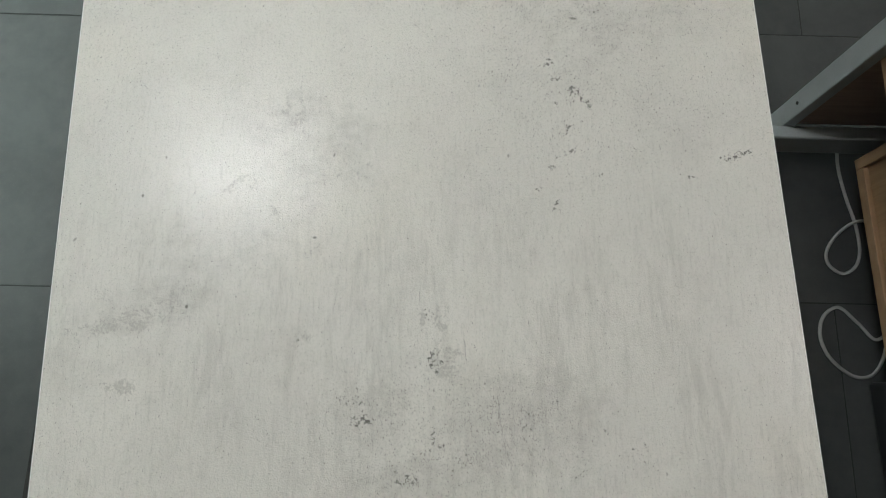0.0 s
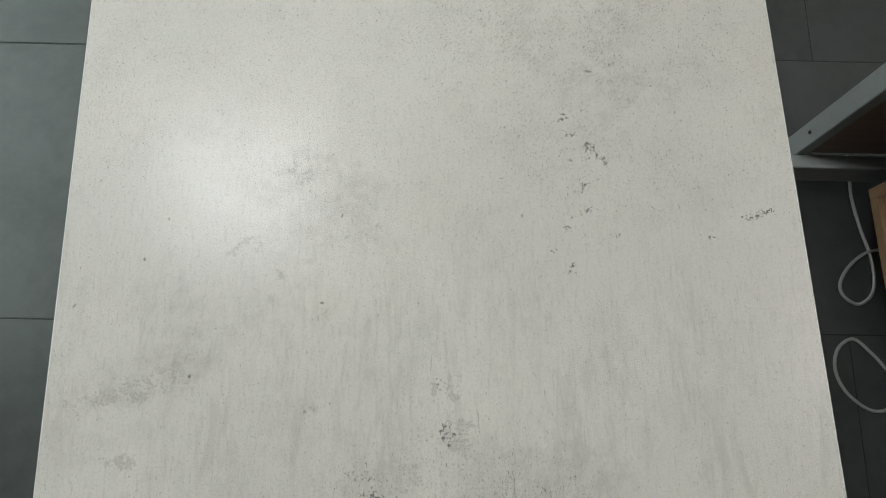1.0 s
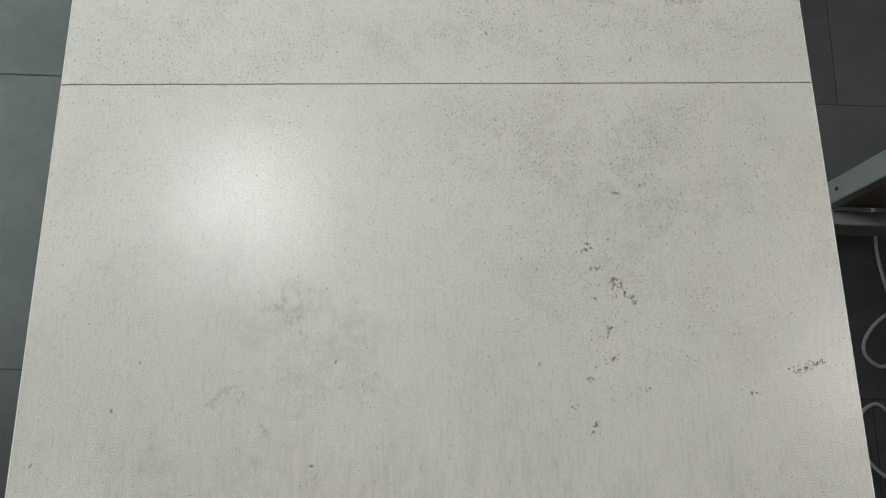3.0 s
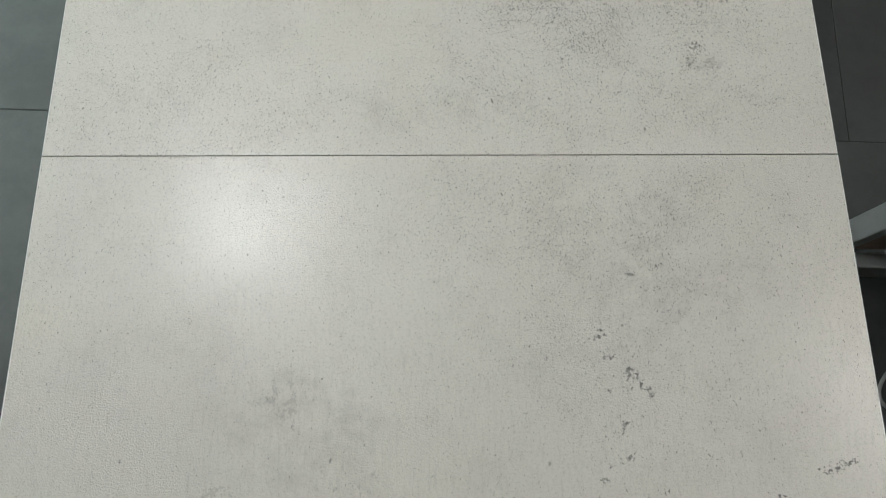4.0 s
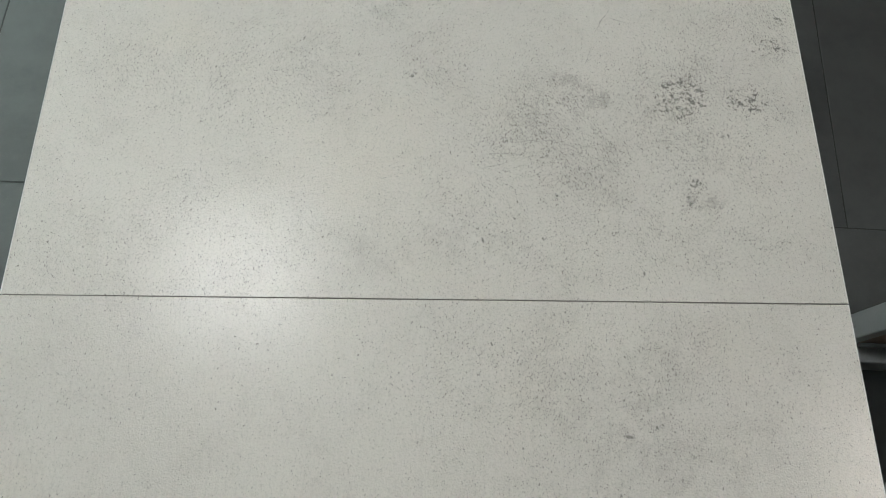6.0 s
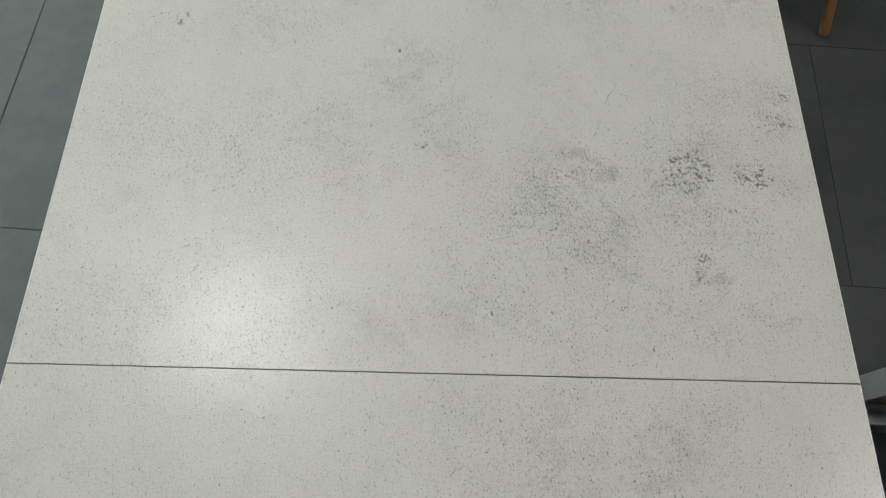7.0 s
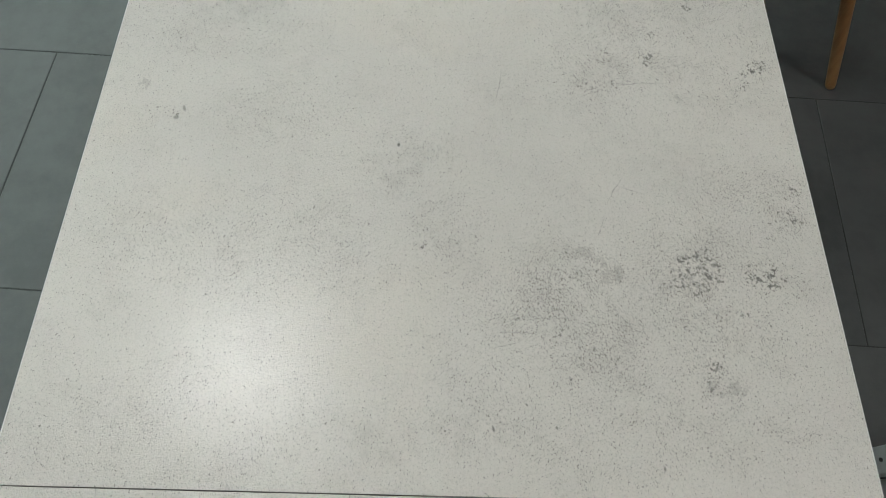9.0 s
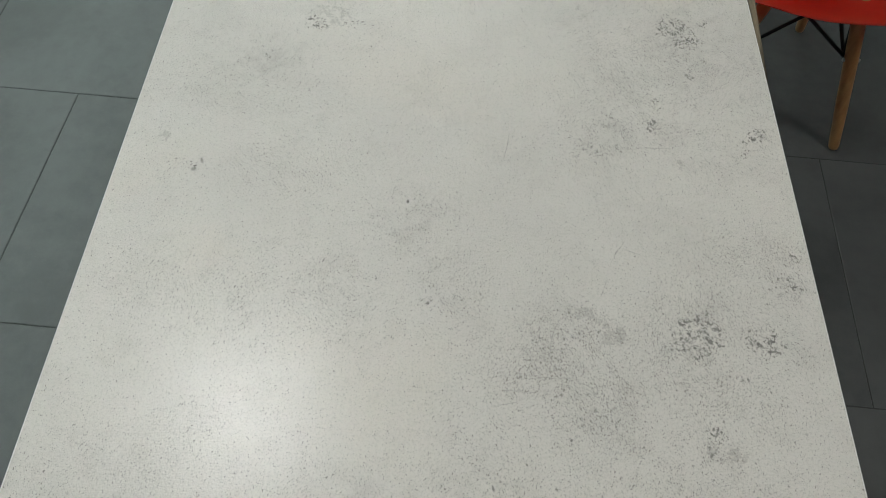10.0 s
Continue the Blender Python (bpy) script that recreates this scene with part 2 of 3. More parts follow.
def laminate():
    n = Nodes("concrete_laminate")
    wob = n.tree.nodes.new("ShaderNodeVectorMath")
    wob.operation = "MULTIPLY_ADD"
    n.plug(wob.inputs[0], n.noise(75, 3, 0.6, colour=True))
    wob.inputs[1].default_value = (0.014, 0.014, 0)
    n.plug(wob.inputs[2], n.mapped((1, 1, 1), (-0.007, -0.007, 0)))
    vec = wob.outputs[0]
    xyz = n.split(n.coord)
    near = n.ramp(xyz[1], -0.20, -0.34)  # streaky stretch of the print
    big = n.noise(3.1, 4, 0.55, n.mapped((1, 1, 1), (3.1, 1.7, 0)))
    mid = n.noise(17, 5, 0.62)
    warm = n.noise(5.5, 3, 0.5, n.mapped((1, 1, 1), (9, 4, 0)))
    fine = n.noise(85, 5, 0.7)
    dust = n.noise(520, 3, 0.75)
    grit = n.noise(1500, 2, 0.6)
    # base with large and middle mottling, then a fine dusting
    base = n.mix(n.ramp(big, 0.32, 0.68), LAM_DARK, LAM_LIGHT)
    base = n.mix(n.mul(n.ramp(warm, 0.5, 0.75), 0.4), base, LAM_WARM)
    mott = n.add(n.mul(mid, 0.6), n.mul(fine, 0.4))
    base = n.mix(n.mul(n.ramp(mott, 0.46, 0.66), 0.13), base, LAM_GREY)
    base = n.mix(n.mul(n.ramp(dust, 0.48, 0.7), 0.26), base, LAM_GREY)
    base = n.mix(n.mul(n.ramp(grit, 0.5, 0.75), 0.30), base, LAM_GREY)
    # soft grey clouds
    cloud = spots(n, vec, CLOUDS)
    cl = n.mul(n.ramp(n.add(cloud, n.mul(n.math("SUBTRACT", mott, 0.5), 1.6)), 0.12, 0.75), n.ramp(fine, 0.36, 0.62, 0.45, 1.0))
    base = n.mix(n.mul(cl, 0.26), base, LAM_GREY)
    # worn grey islands with broken edges
    worn = n.math("MAXIMUM", spots(n, vec, WORN, 1.25), spots(n, vec, WORN_NEAR, 1.1))
    wl = n.add(n.mul(n.noise(150, 5, 0.72, n.mapped((1, 0.75, 1), (6, 3, 0)), 0.5), 0.7), n.mul(dust, 0.3))
    wk = n.mul(n.ramp(n.math("SUBTRACT", wl, n.math("SUBTRACT", 0.64, n.mul(worn, 0.215))), 0.0, 0.05), n.ramp(worn, 0.02, 0.25))
    base = n.mix(n.mul(n.mul(wk, n.ramp(dust, 0.36, 0.58, 0.6, 1.0)), 0.44), base, LAM_GREY)
    # streaks drawn along the board
    st = n.noise(1.0, 5, 0.65, n.mapped((150, 22, 1)), 0.6)
    st2 = n.noise(1.0, 4, 0.6, n.mapped((22, 7, 1), (4, 2, 0)), 0.7)
    streak = n.mul(near, n.mul(n.ramp(st2, 0.42, 0.62), n.ramp(st, 0.42, 0.62, 0.1, 1.0)))
    base = n.mix(n.mul(streak, 0.24), base, LAM_GREY)
    hairline = n.ramp(n.noise(1.0, 5, 0.7, n.mapped((420, 50, 1), (7, 1, 0))), 0.5, 0.7)
    base = n.mix(n.mul(hairline, n.ramp(xyz[1], 0.1, -0.35, 0.06, 0.26)), base, LAM_GREY)
    # flakes: ragged islands, crowded in the middle of a spot
    flake = None
    for rows in (FLAKES_FAR, FLAKES_EDGE, FLAKES_NEAR, FLAKES_STREAK):
        s = spots(n, vec, rows, 1.4)
        flake = s if flake is None else n.math("MAXIMUM", flake, s)
    isl = n.noise(400, 4, 0.62, n.mapped((1, 0.9, 1)), 0.5)
    isl2 = n.noise(120, 3, 0.6, n.mapped((1, 1, 1), (2, 5, 0)))
    lvl = n.add(n.mul(isl, 0.68), n.mul(isl2, 0.32))
    cut = n.math("MAXIMUM", 0.51, n.math("SUBTRACT", 0.69, n.mul(flake, 0.24)))
    ink = n.mul(n.ramp(n.math("SUBTRACT", lvl, cut), -0.005, 0.03), n.ramp(flake, 0.02, 0.2))
    base = n.mix(n.mul(ink, n.mul(n.ramp(isl2, 0.38, 0.62, 0.58, 0.9), n.ramp(dust, 0.35, 0.55, 0.55, 1.0))), base, LAM_INK)
    # specks: short ragged strokes everywhere, crowded where the print is pitted
    pits = spots(n, n.coord, PITS, 1.2)
    patch = n.ramp(mott, 0.40, 0.60)
    field = n.mul(n.add(n.mul(pits, 0.62), n.ramp(xyz[1], -0.3, 0.05, 0.12, 0.38)), n.add(n.mul(patch, 0.4), 0.6))
    base = n.mix(n.mul(n.mul(field, n.ramp(dust, 0.4, 0.62)), 0.08), base, LAM_GREY)
    for scale, slim, turn, move, thin, dark in ((1350, 0.7, 25, (0.3, 0.1, 0), 0.705, 0.8), (950, 0.55, -40, (1.3, 2.1, 0), 0.71, 0.88), (640, 0.7, 65, (4.3, 6.1, 0), 0.735, 0.92), (900, 0.35, 3, (7.3, 3.1, 0), 0.725, 0.75)):
        sp = n.noise(scale, 2, 0.5, n.mapped((1, slim, 1), move, turn), 0.8)
        part_of = field if slim > 0.5 else n.mul(field, near)
        lim = n.math("SUBTRACT", thin, n.mul(part_of, 0.125))
        dot = n.ramp(n.math("SUBTRACT", sp, lim), 0.0, 0.035)
        base = n.mix(n.mul(dot, dark), base, LAM_SPECK)
    base = n.mix(n.mul(spots(n, n.coord, MARKS), 0.85), base, LAM_INK)
    # fine scratches, broken along their length
    wavy = n.tree.nodes.new("ShaderNodeVectorMath")
    wavy.operation = "MULTIPLY_ADD"
    n.plug(wavy.inputs[0], n.noise(90, 2, 0.5, colour=True))
    wavy.inputs[1].default_value = (0.004, 0.004, 0)
    n.plug(wavy.inputs[2], n.mapped((1, 1, 1), (-0.002, -0.002, 0)))
    scratch = n.mul(spots(n, wavy.outputs[0], SCRATCHES), n.ramp(isl, 0.4, 0.55, 0.2, 1.0))
    base = n.mix(n.mul(scratch, 0.6), base, LAM_INK)
    # embossed pearl grain
    g1 = n.ramp(n.noise(880, 2, 0.5, n.mapped((1, 0.85, 1))), 0.42, 0.73)
    g2 = n.noise(600, 1, 0.5, n.mapped((1, 1, 1), (3, 5, 0)))
    normal = n.bump(n.add(n.mul(g1, 0.165), n.mul(g2, 0.12)), LAM_BUMP, 0.001)
    rough = n.add(n.mul(fine, 0.06), LAM_ROUGH)
    n.shader.inputs["Coat Weight"].default_value = 0.16
    n.shader.inputs["Coat Roughness"].default_value = 0.34
    n.shader.inputs["Coat IOR"].default_value = 1.38
    n.shader.inputs["IOR"].default_value = 1.5
    return n.done(base, rough, normal)


M_LAMINATE = laminate()


def plain(name, colour, rough, grain=60.0, amount=0.12, bump=0.05, metal=0.0):
    n = Nodes(name, rough, metal)
    a = n.noise(grain, 5, 0.6)
    b = n.noise(grain / 12, 3, 0.5)
    dark = tuple(v * (1 - amount * 2.2) for v in colour)
    col = n.mix(n.ramp(n.add(n.mul(a, 0.5), n.mul(b, 0.5)), 0.35, 0.65), dark, colour)
    return n.done(col, n.add(n.mul(a, 0.14), rough - 0.07), n.bump(a, bump, 0.002))


def timber(name, light, dark, rough, along="y", scale=1.0, bump=0.2):
    n = Nodes(name, rough)
    k = {"x": (6, 90, 90), "y": (90, 6, 90), "z": (90, 90, 6)}[along]
    v = n.mapped(tuple(q * scale for q in k))
    a = n.noise(1.0, 5, 0.65, v, 0.6)
    b = n.noise(7.0, 3, 0.5)
    f = n.ramp(n.add(n.mul(a, 0.7), n.mul(b, 0.3)), 0.32, 0.68)
    return n.done(n.mix(f, dark, light), n.add(n.mul(a, 0.15), rough - 0.05), n.bump(a, bump, 0.002))


TILE_LIGHT, TILE_DARK = (0.087, 0.093, 0.093), (0.054, 0.058, 0.058)


def tile_material():
    n = Nodes("slate_grey_porcelain", 0.4)
    info = n.tree.nodes.new("ShaderNodeObjectInfo")
    rnd = info.outputs["Random"]
    shift = n.tree.nodes.new("ShaderNodeVectorMath")
    shift.operation = "MULTIPLY_ADD"
    n.plug(shift.inputs[0], rnd)
    shift.inputs[1].default_value = (31, 17, 5)
    n.plug(shift.inputs[2], n.coord)
    v = shift.outputs[0]
    a = n.noise(3.4, 5, 0.6, v, 0.5)
    b = n.noise(26, 5, 0.65, v)
    c = n.noise(420, 2, 0.5, v)
    f = n.add(n.mul(a, 0.65), n.mul(b, 0.35))
    col = n.mix(n.ramp(f, 0.33, 0.67), TILE_DARK, TILE_LIGHT)
    col = n.mix(n.mul(rnd, 0.18), col, TILE_DARK)
    col = n.mix(n.mul(n.ramp(c, 0.62, 0.72), 0.15), col, (0.16, 0.165, 0.16))
    return n.done(col, n.add(n.mul(b, 0.2), 0.27), n.bump(n.add(n.mul(c, 0.4), n.mul(b, 0.6)), 0.08, 0.001))


M_TILE = tile_material()
M_GROUT = plain("dark_grout", (0.05, 0.052, 0.051), 0.85, 200, 0.2, 0.3)
M_WALL = plain("white_wall_paint", (0.72, 0.73, 0.71), 0.7, 90, 0.04, 0.06)
# Dark only to hold back light; no such paint is known here.
M_WALL_ABSORB = plain("light_absorbing_wall", (0.07, 0.072, 0.075), 0.75, 90, 0.06, 0.06)
M_CEILING = plain("white_ceiling_board", (0.78, 0.79, 0.77), 0.8, 160, 0.05, 0.1)
M_WHITE = plain("white_powder_coat", (0.44, 0.47, 0.47), 0.42, 300, 0.05, 0.04)
M_HOLE = plain("black_hole", (0.05, 0.05, 0.05), 0.7)
M_OAK = timber("oak_veneer", (0.46, 0.30, 0.175), (0.36, 0.225, 0.125), 0.48, "y", 1.0, 0.12)
M_OAK_UP = timber("oak_veneer_upright", (0.46, 0.30, 0.175), (0.36, 0.225, 0.125), 0.48, "z", 1.0, 0.12)
M_WALNUT = timber("brown_panel", (0.42, 0.32, 0.265), (0.31, 0.23, 0.185), 0.55, "x", 1.0, 0.1)
M_BEECH = timber("beech_dowel", (0.52, 0.30, 0.13), (0.40, 0.215, 0.085), 0.42, "z", 1.0, 0.08)
M_RED = plain("red_moulded_plastic", (0.62, 0.028, 0.012), 0.38, 500, 0.03, 0.03)
M_BLACK = plain("black_steel_wire", (0.012, 0.012, 0.013), 0.4, 300, 0.1, 0.05)
M_ZINC = plain("zinc_screw", (0.55, 0.55, 0.53), 0.3, 300, 0.1, 0.05, 1.0)
M_CABLE = plain("white_cable_sheath", (0.44, 0.44, 0.43), 0.45, 200, 0.06, 0.04)
M_BIN = plain("black_plastic", (0.016, 0.018, 0.02), 0.5, 120, 0.15, 0.08)
M_OLD = timber("weathered_wood", (0.26, 0.21, 0.135), (0.05, 0.04, 0.028), 0.75, "y", 1.6, 0.8)
# The same old wood with the shade under the board painted in.
M_OLD_SHADE = timber("old_wood_shade", (0.03, 0.027, 0.024), (0.012, 0.011, 0.01), 0.7, "y", 1.6, 0.5)
M_BAND = plain("white_edge_band", (0.78, 0.77, 0.74), 0.3, 300, 0.03, 0.02)


def glowing(name, colour, power):
    mat = bpy.data.materials.new(name)
    mat.use_nodes = True
    mat.node_tree.nodes.clear()
    glow = mat.node_tree.nodes.new("ShaderNodeEmission")
    glow.inputs["Color"].default_value = (*colour, 1)
    glow.inputs["Strength"].default_value = power
    mat.node_tree.links.new(glow.outputs[0], mat.node_tree.nodes.new("ShaderNodeOutputMaterial").inputs["Surface"])
    return mat


M_GLOW = glowing("panel_diffuser", PANEL_COLOUR, PANEL_POWER)
M_GLOW_DIM = glowing("dim_panel_diffuser", PANEL_WARM, DIM_POWER)
# Diffuser of the added fill panels, tinted cool for the left side.
M_GLOW_FILL = glowing("cool_fill_diffuser", FILL_COLOUR, FILL_POWER)


# ---- mesh helpers ----
def mesh_of(name, bm, material, smooth=False):
    me = bpy.data.meshes.new(name)
    bm.normal_update()
    bm.to_mesh(me)
    bm.free()
    me.materials.append(material)
    if smooth:
        for p in me.polygons:
            p.use_smooth = True
    return me


def part(name, bm, material, parent=None, label="", smooth=False):
    ob = new(name, mesh_of(name, bm, material, smooth))
    ob.parent = parent
    if label:
        tagged(ob, label)
    return ob


def empty(name, place, turn, label, category, group=""):
    ob = new(name)
    ob.matrix_basis = pose(*place, 0, 0, turn)
    return tagged(ob, label, category, group)


def box(x0, x1, y0, y1, z0, z1, bevel=0.0, segments=2, bm=None):
    bm = bm or bmesh.new()
    made = bmesh.ops.create_cube(bm, size=1, matrix=Matrix.LocRotScale(((x0 + x1) / 2, (y0 + y1) / 2, (z0 + z1) / 2), None, (x1 - x0, y1 - y0, z1 - z0)))
    if bevel:
        edges = {e for v in made["verts"] for e in v.link_edges}
        bmesh.ops.bevel(bm, geom=list(edges), offset=bevel, segments=segments, affect="EDGES", profile=0.5)
    return bm


def tube(points, radii, sides=14, bm=None, closed_ends=True):
    """A round rod along the points, with a radius at each."""
    bm = bm or bmesh.new()
    pts = [Vector(p) for p in points]
    rings, side = [], None
    for i, p in enumerate(pts):
        way = (pts[min(i + 1, len(pts) - 1)] - pts[max(i - 1, 0)]).normalized()
        if side is None:
            side = way.orthogonal().normalized()
        side = (side - way * side.dot(way)).normalized()
        up = way.cross(side)
        r = radii[i] if isinstance(radii, (list, tuple)) else radii
        rings.append([bm.verts.new(p + (side * math.cos(a) + up * math.sin(a)) * r) for a in (2 * math.pi * k / sides for k in range(sides))])
    for a, b in zip(rings, rings[1:]):
        for k in range(sides):
            bm.faces.new((a[k], a[(k + 1) % sides], b[(k + 1) % sides], b[k]))
    if closed_ends:
        bm.faces.new(list(reversed(rings[0])))
        bm.faces.new(rings[-1])
    return bm


def glide(points, steps=8):
    """Catmull-Rom through the points."""
    p = [Vector(q) for q in points]
    p = [p[0] * 2 - p[1]] + p + [p[-1] * 2 - p[-2]]
    out = []
    for i in range(1, len(p) - 2):
        for k in range(steps):
            t = k / steps
            a, b, c, d = p[i - 1:i + 3]
            out.append(0.5 * (2 * b + (c - a) * t + (2 * a - 5 * b + 4 * c - d) * t * t + (3 * b - a - 3 * c + d) * t ** 3))
    return out + [p[-2]]


# ---- the room ----
X0, X1, Y0, Y1 = -4.4, 2.6, -1.9, 5.2
def structure(name, bm, material, label):
    return tagged(part(name, bm, material), label, name.split("_")[0], "", "structure")


floor = structure("floor", box(X0, X1, Y0, Y1, -0.12, -0.0007), M_GROUT, "dark grey tiled floor with thin dark joints")
ceiling = structure("ceiling", box(X0, X1, Y0, Y1, CEILING, CEILING + 0.1), M_CEILING, "plain white ceiling with square light panels")
structure("wall_west", box(X0 - 0.15, X0, Y0, Y1, -0.12, CEILING), M_WALL, "plain white painted room wall")
# East and south walls are unseen, made dark to dim floor reflections and bounce.
structure("wall_east", box(X1, X1 + 0.15, Y0, Y1, -0.12, CEILING), M_WALL_ABSORB, "unseen dark room wall added to cut bounce and reflections")
structure("wall_south", box(X0, X1, Y0 - 0.15, Y0, -0.12, CEILING), M_WALL_ABSORB, "unseen dark room wall added to cut bounce and reflections")
structure("wall_north", box(X0, X1, Y1, Y1 + 0.15, -0.12, CEILING), M_WALL, "plain white painted room wall")


def ceiling_light(x, y, glass):
    thing = empty("ceiling_light", (x, y, CEILING), 0, "square white ceiling panel light switched on, reflected panel or added fill", "ceiling light", "ceiling panel lights")
    bm = box(-0.3, 0.3, -0.3, -0.285, -0.012, -0.002)
    box(-0.3, 0.3, 0.285, 0.3, -0.012, -0.002, bm=bm)
    box(-0.3, -0.285, -0.285, 0.285, -0.012, -0.002, bm=bm)
    box(0.285, 0.3, -0.285, 0.285, -0.012, -0.002, bm=bm)
    part("frame", bm, M_WHITE, thing)
    part("diffuser", box(-0.284, 0.284, -0.284, 0.284, -0.008, -0.003), glass, thing, "glowing opal diffuser")
    return thing


for glass, places in ((M_GLOW, LIGHTS), (M_GLOW_DIM, DIM_LIGHTS), (M_GLOW_FILL, COOL_FILL)):
    first = ceiling_light(*places[0], glass)
    for x, y in places[1:]:
        copy_thing(first, pose(x, y, CEILING))


# ---- the table and the two boards on it ----
TOP = 0.78
THICK = 0.018


def wooden_table():
    thing = empty("wooden_table", (0, 0, 0), -3.6, "weathered wooden table under two concrete-look boards", "table")
    h = TOP - THICK
    w, l = 0.286, 0.96
    for k in range(4):
        a = -w + k * 2 * w / 4
        # The leftmost plank is coloured near black in place of shade.
        part("plank", box(a + 0.001, a + 2 * w / 4 - 0.001, -l, l, h - 0.032, h - 0.001, 0.003), M_OLD if k else M_OLD_SHADE, thing)
    for x in (-w + 0.045, w - 0.045):
        part("apron", box(x - 0.012, x + 0.012, -l + 0.12, l - 0.12, h - 0.12, h - 0.034, 0.002), M_OLD, thing)
        for y in (-l + 0.08, l - 0.08):
            part("leg", box(x - 0.03, x + 0.03, y - 0.03, y + 0.03, 0, h - 0.034, 0.004), M_OLD, thing)
    return thing


wooden_table()


def board(y0, y1, label, turn=0.0):
    bm = bmesh.new()
    box(-0.2992, 0.2992, y0, y1, -THICK, 0, 0.0002, 1, bm)
    bmesh.ops.rotate(bm, verts=bm.verts[:], cent=(-0.3, 0, 0), matrix=Matrix.Rotation(radians(turn), 3, "Z"))
    ob = part("tabletop_board", bm, M_LAMINATE)
    ob.location = (0, 0, TOP)
    for side in (-0.2996, 0.2996):
        band = box(side - 0.0004, side + 0.0004, y0, y1, -THICK, 0.0001, 0.0002, 2)
        bmesh.ops.rotate(band, verts=band.verts[:], cent=(-0.3, 0, 0), matrix=Matrix.Rotation(radians(turn), 3, "Z"))
        part("edge_band", band, M_BAND, ob, "thin white edge band")
    return tagged(ob, label, "table top", "boards on the table")


board(-0.93, -0.00035, "pale grey concrete-look laminate board with drawn streaks, on the table")
board(0.00035, 1.0, "pale grey concrete-look laminate board with pitted dark flakes, on the table", 0.02)


# ---- the red chair ----
def red_chair():
    thing = empty("shell_chair", (0.712, 1.19, 0), 0, "red moulded shell chair on tapered beech dowel legs, beside the table", "chair")
    # shell: a seat with raised rim that runs up into the back; u across (y), v from the front (-x) to the top of the back
    bm = bmesh.new()
    nu, nv = 24, 30
    rows = []
    for j in range(nv + 1):
        v = j / nv
        if v < 0.6:
            q = v / 0.6
            x = -0.249 + 0.42 * math.sin(q * math.pi / 2) ** 1.15
            z = 0.388
            half = 0.234 * math.sqrt(max(0.02, 1 - ((min(x, 0.01) - 0.01) / 0.26) ** 2))
        else:
            q = (v - 0.6) / 0.4
            x = 0.171 + 0.075 * math.sin(q * math.pi / 2) + 0.03 * q
            z = 0.388 + 0.34 * q * q + 0.08 * q
            half = 0.234 - 0.03 * q
            if q > 0.75:
                half *= math.cos((q - 0.75) / 0.25 * 1.0)
        row = []
        for i in range(nu + 1):
            u = -1 + 2 * i / nu
            lift = (0.045 * abs(u) ** 4) * (1.0 if v > 0.12 else v / 0.12)
            lip = 0.025 * max(0, 1 - v / 0.1)
            pull = -0.05 * u * u * max(0.0, (v - 0.5) / 0.5)
            row.append(bm.verts.new((x + pull, half * u, z - 0.03 + lift - lip)))
        rows.append(row)
    for a, b in zip(rows, rows[1:]):
        for i in range(nu):
            bm.faces.new((a[i], b[i], b[i + 1], a[i + 1]))
    bmesh.ops.solidify(bm, geom=bm.faces[:], thickness=0.006)
    part("shell", bm, M_RED, thing, "glossy red plastic shell", True)
    tops = {}
    for sx in (-1, 1):
        for sy in (-1, 1):
            foot, top = Vector((0.20 * sx, 0.198 * sy, 0)), Vector((0.085 * sx, 0.1 * sy, 0.375))
            tops[sx, sy] = (foot, top)
            pts = [foot + (top - foot) * f for f in (0, 0.02, 0.3, 0.7, 1)]
            leg = part("leg", tube(pts, [0.0105, 0.0118, 0.0135, 0.0145, 0.0135], 16), M_BEECH, thing, "", True)
            node = foot + (top - foot) * 0.6
            part("screw", tube([node + Vector((-0.018 * sx, 0, 0)), node + Vector((0.018 * sx, 0, 0))], 0.004, 8), M_ZINC, leg, "small zinc screw")
    # wire struts: from each leg to the neighbour's head and across
    for sx, sy in tops:
        foot, top = tops[sx, sy]
        node = foot + (top - foot) * 0.6 + Vector((-0.014 * sx, -0.012 * sy, 0))
        for ox, oy in ((sx, -sy), (-sx, sy)):
            other = tops[ox, oy][1] + Vector((-0.01 * ox, -0.01 * oy, -0.01))
            mid = (node + other) / 2
            part("strut", tube([node, mid, other], 0.0042, 8), M_BLACK, thing, "black steel wire strut", True)
        part("bracket", tube([top + Vector((0, 0, -0.02)), node], 0.0042, 8), M_BLACK, thing, "black steel wire strut", True)
    ring = [(0.1 * math.cos(a), 0.115 * math.sin(a), 0.372) for a in (2 * math.pi * k / 24 for k in range(25))]
    part("mount", tube(ring, 0.006, 8, None, False), M_BLACK, thing, "black steel mount", True)
    return thing


red_chair()


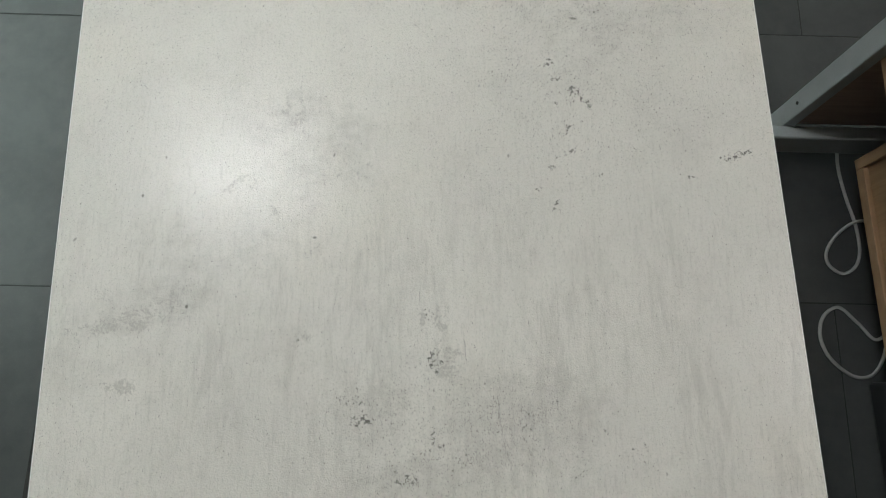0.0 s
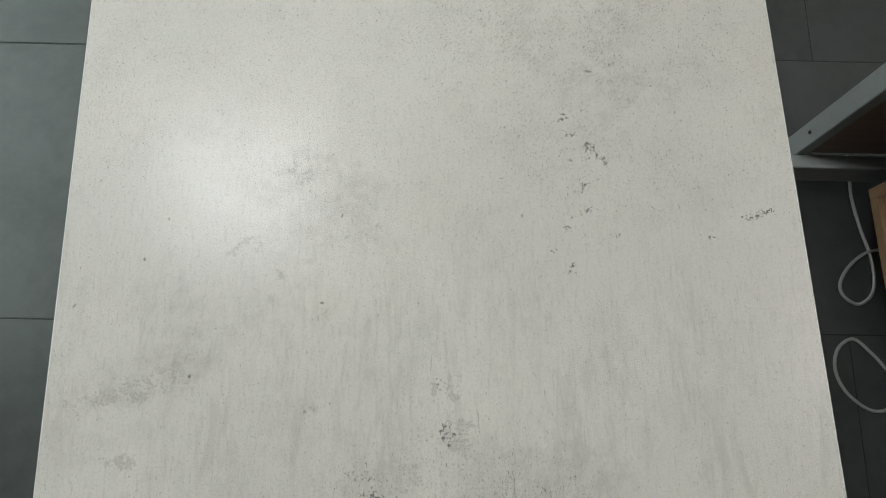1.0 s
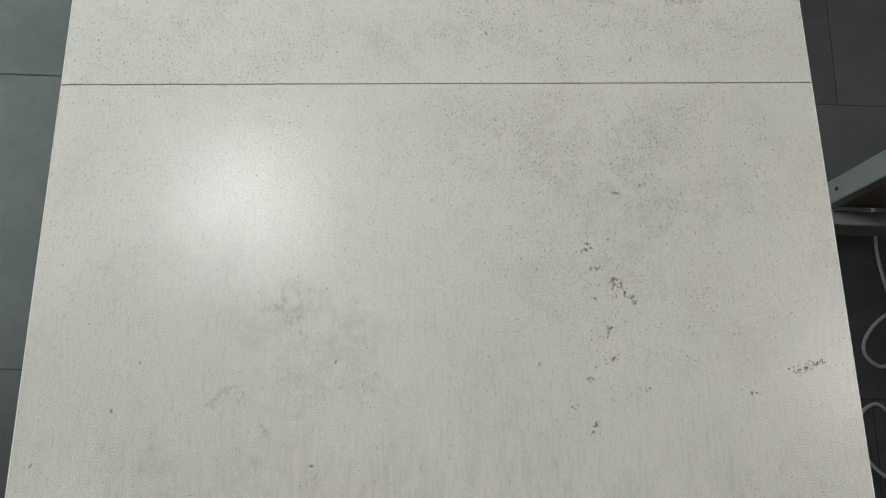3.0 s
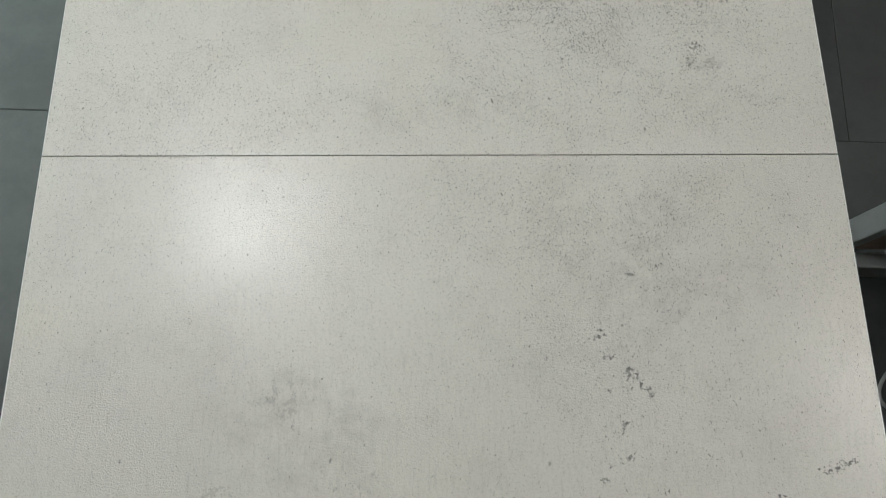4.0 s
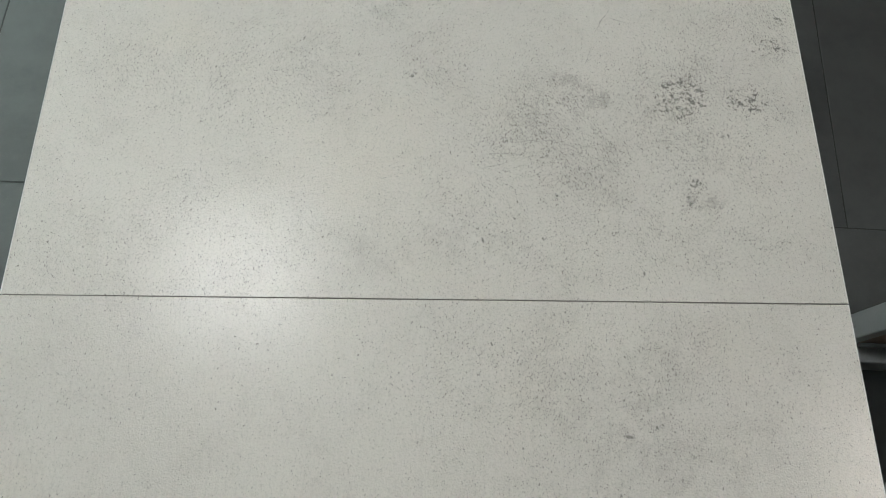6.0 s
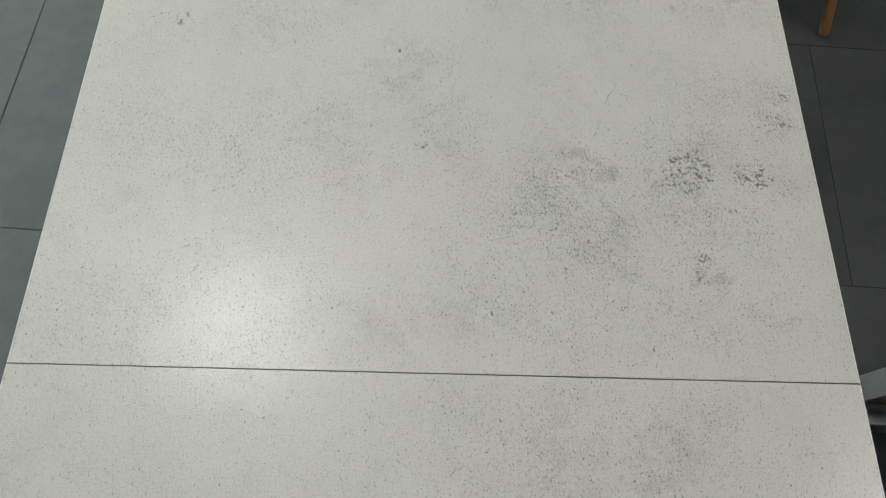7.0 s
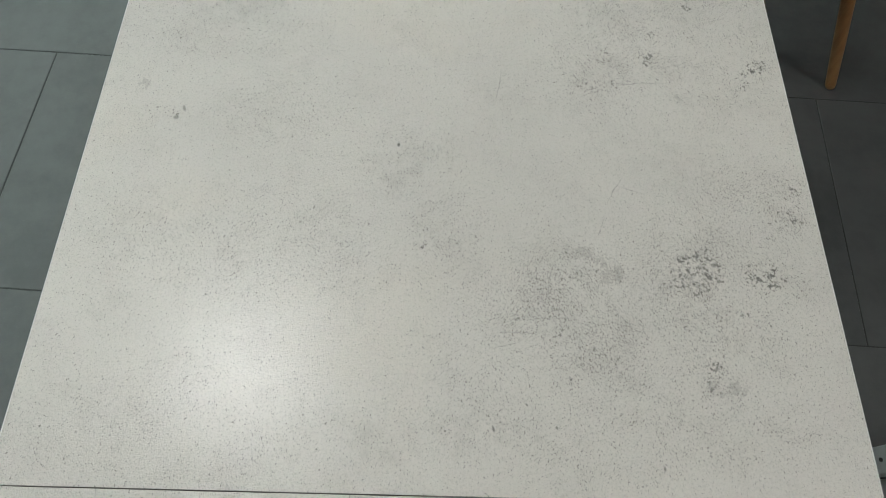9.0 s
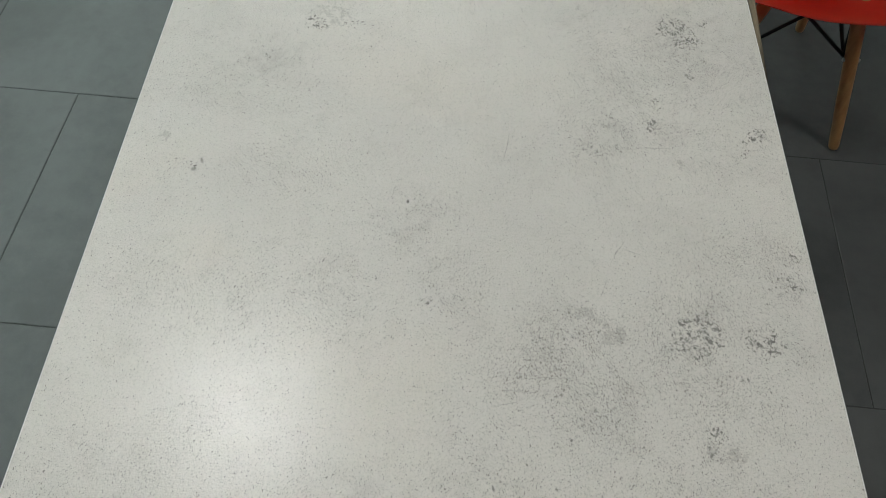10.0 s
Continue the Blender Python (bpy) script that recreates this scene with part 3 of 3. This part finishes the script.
# ---- the white-framed desk and what stands by it ----
def white_desk():
    thing = empty("desk", (0.70, 0.06, 0), FLOOR_TURN, "white-framed desk with a brown end panel", "desk")
    for y in (0.0, -1.2):
        for x in (0.0, 0.62):
            leg = part("leg", box(x + 0.01, x + 0.034, y + 0.037, y + 0.08, 0.0, 0.70, 0.0025), M_WHITE, thing)
            for z in (0.157, 0.60):
                part("bolt", tube([(x + 0.008, y + 0.058, z), (x + 0.0105, y + 0.058, z)], 0.0034, 12), M_HOLE, leg, "dark screw hole")
        part("foot_rail", box(-0.06, 0.628, y + 0.008, y + 0.036, 0.03, 0.105, 0.004), M_WHITE, thing)
        part("end_panel", box(0.036, 0.628, y + 0.046, y + 0.062, 0.09, 0.70, 0.001), M_WALNUT, thing, "dark brown wooden panel")
    part("desktop", box(0.24, 0.67, -1.19, 0.10, 0.702, 0.727, 0.003), M_OAK, thing)
    return thing


white_desk()


def oak_cabinet():
    thing = empty("oak_cabinet", (0.845, 0.022, 0), -1.0, "low light oak cabinet with a framed side panel", "cabinet")
    z0, z1, y0, y1 = 0.095, 0.31, -0.42, 0.0
    part("body", box(0.012, 0.42, y0 + 0.004, y1 - 0.004, z0 + 0.004, z1 - 0.004, 0.002), M_OAK_UP, thing)
    s = 0.022
    part("stile", box(0, 0.011, y0, y0 + s, z0, z1, 0.0015), M_OAK_UP, thing)
    part("stile", box(0, 0.011, y1 - s, y1, z0, z1, 0.0015), M_OAK_UP, thing)
    part("rail", box(0, 0.011, y0 + s + 0.0005, y1 - s - 0.0005, z0, z0 + s, 0.0015), M_OAK, thing)
    part("rail", box(0, 0.011, y0 + s + 0.0005, y1 - s - 0.0005, z1 - s, z1, 0.0015), M_OAK, thing)
    part("top", box(-0.008, 0.43, y0 - 0.008, y1 + 0.008, z1 + 0.001, z1 + 0.021, 0.002), M_OAK, thing)
    for x in (0.2, 0.38):
        for y in (y0 + 0.08, y1 - 0.08):
            part("foot", box(x - 0.018, x + 0.018, y - 0.018, y + 0.018, 0, z0 + 0.003, 0.002), M_OAK_UP, thing)
    return thing


oak_cabinet()


def drawer_box():
    thing = empty("drawer_unit", (0.739, 0.098, 0), FLOOR_TURN, "light oak drawer unit hung under the desk", "drawer unit")
    part("body", box(0.0125, 0.36, -0.15, 0.0, 0.356, 0.695, 0.002), M_OAK, thing)
    part("side_panel", box(0, 0.012, -0.15, 0.0, 0.35, 0.695, 0.0015), M_OAK, thing)
    for z in (0.36, 0.53):
        front = part("drawer_front", box(0.016, 0.356, -0.166, -0.151, z, z + 0.16, 0.002), M_OAK, thing)
        part("handle", box(0.14, 0.23, -0.180, -0.1665, z + 0.075, z + 0.085, 0.003), M_WHITE, front, "white bar handle")
    return thing


drawer_box()


def storage_bin():
    thing = empty("storage_bin", (0.858, -0.405, 0), 0, "low black plastic bin on the floor", "bin")
    part("body", box(0, 0.36, -0.45, 0, 0, 0.16, 0.008, 3), M_BIN, thing)
    part("rim", box(-0.006, 0.366, -0.456, 0.006, 0.161, 0.175, 0.004, 2), M_BIN, thing)
    return thing


storage_bin()

CABLE = [
    (0.878, 0.13), (0.876, 0.086), (0.872, 0.035), (0.878, -0.028), (0.888, -0.085), (0.888, -0.137), (0.874, -0.172), (0.844, -0.187),
    (0.818, -0.167), (0.820, -0.137), (0.852, -0.100), (0.892, -0.079), (0.94, -0.09), (0.96, -0.17), (0.945, -0.27), (0.893, -0.322), (0.859, -0.289),
    (0.825, -0.256), (0.792, -0.272), (0.778, -0.308), (0.786, -0.347), (0.810, -0.377), (0.838, -0.394), (0.869, -0.391), (0.893, -0.366), (0.91, -0.33),
]
line = [(x, y, 0.0035 + (0.006 if i == 11 else 0.0)) for i, (x, y) in enumerate(CABLE)]
tagged(part("power_cable", tube(glide(line, 7), 0.0033, 10), M_CABLE, None, "", True), "loose white cable looped on the dark floor", "cable")


# ---- floor tiles ----
PITCH, JOINT = 0.602, 0.003
TILE_X, TILE_Y = -0.9335, 1.0345  # a corner of the grid
turned = pose(TILE_X, TILE_Y, 0, 0, 0, FLOOR_TURN)
tile_bm = box(JOINT / 2, PITCH - JOINT / 2, JOINT / 2, PITCH - JOINT / 2, -0.009, 0.0, 0.0005, 1)
tile_mesh = mesh_of("tile", tile_bm, M_TILE)
for j in range(-7, 10):
    for i in range(-8, 9):
        m = turned @ pose((i + (0.5 if j % 2 == 0 else 0.0)) * PITCH, j * PITCH, 0)
        c = m @ Vector((PITCH / 2, PITCH / 2, 0))
        if not (X0 - 0.42 < c.x < X1 + 0.42 and Y0 - 0.42 < c.y < Y1 + 0.42):
            continue
        mesh = tile_mesh
        if not (X0 + 0.43 < c.x < X1 - 0.43 and Y0 + 0.43 < c.y < Y1 - 0.43):
            # cut the tiles along the walls
            bm = bmesh.new()
            bm.from_mesh(tile_mesh)
            back = m.inverted()
            for place, way in (((X0 + 0.003, 0, 0), (-1, 0, 0)), ((X1 - 0.003, 0, 0), (1, 0, 0)), ((0, Y0 + 0.003, 0), (0, -1, 0)), ((0, Y1 - 0.003, 0), (0, 1, 0))):
                if not bm.verts:
                    break
                cut = bmesh.ops.bisect_plane(bm, geom=bm.verts[:] + bm.edges[:] + bm.faces[:], plane_co=back @ Vector(place), plane_no=back.to_3x3() @ Vector(way), clear_outer=True)
                rim = [e for e in cut["geom_cut"] if isinstance(e, bmesh.types.BMEdge)]
                if rim:
                    bmesh.ops.holes_fill(bm, edges=rim)
            if len(bm.faces) < 4:
                bm.free()
                continue
            mesh = mesh_of("tile", bm, M_TILE)
        ob = new("tile", mesh)
        ob.parent = floor
        ob.matrix_basis = m
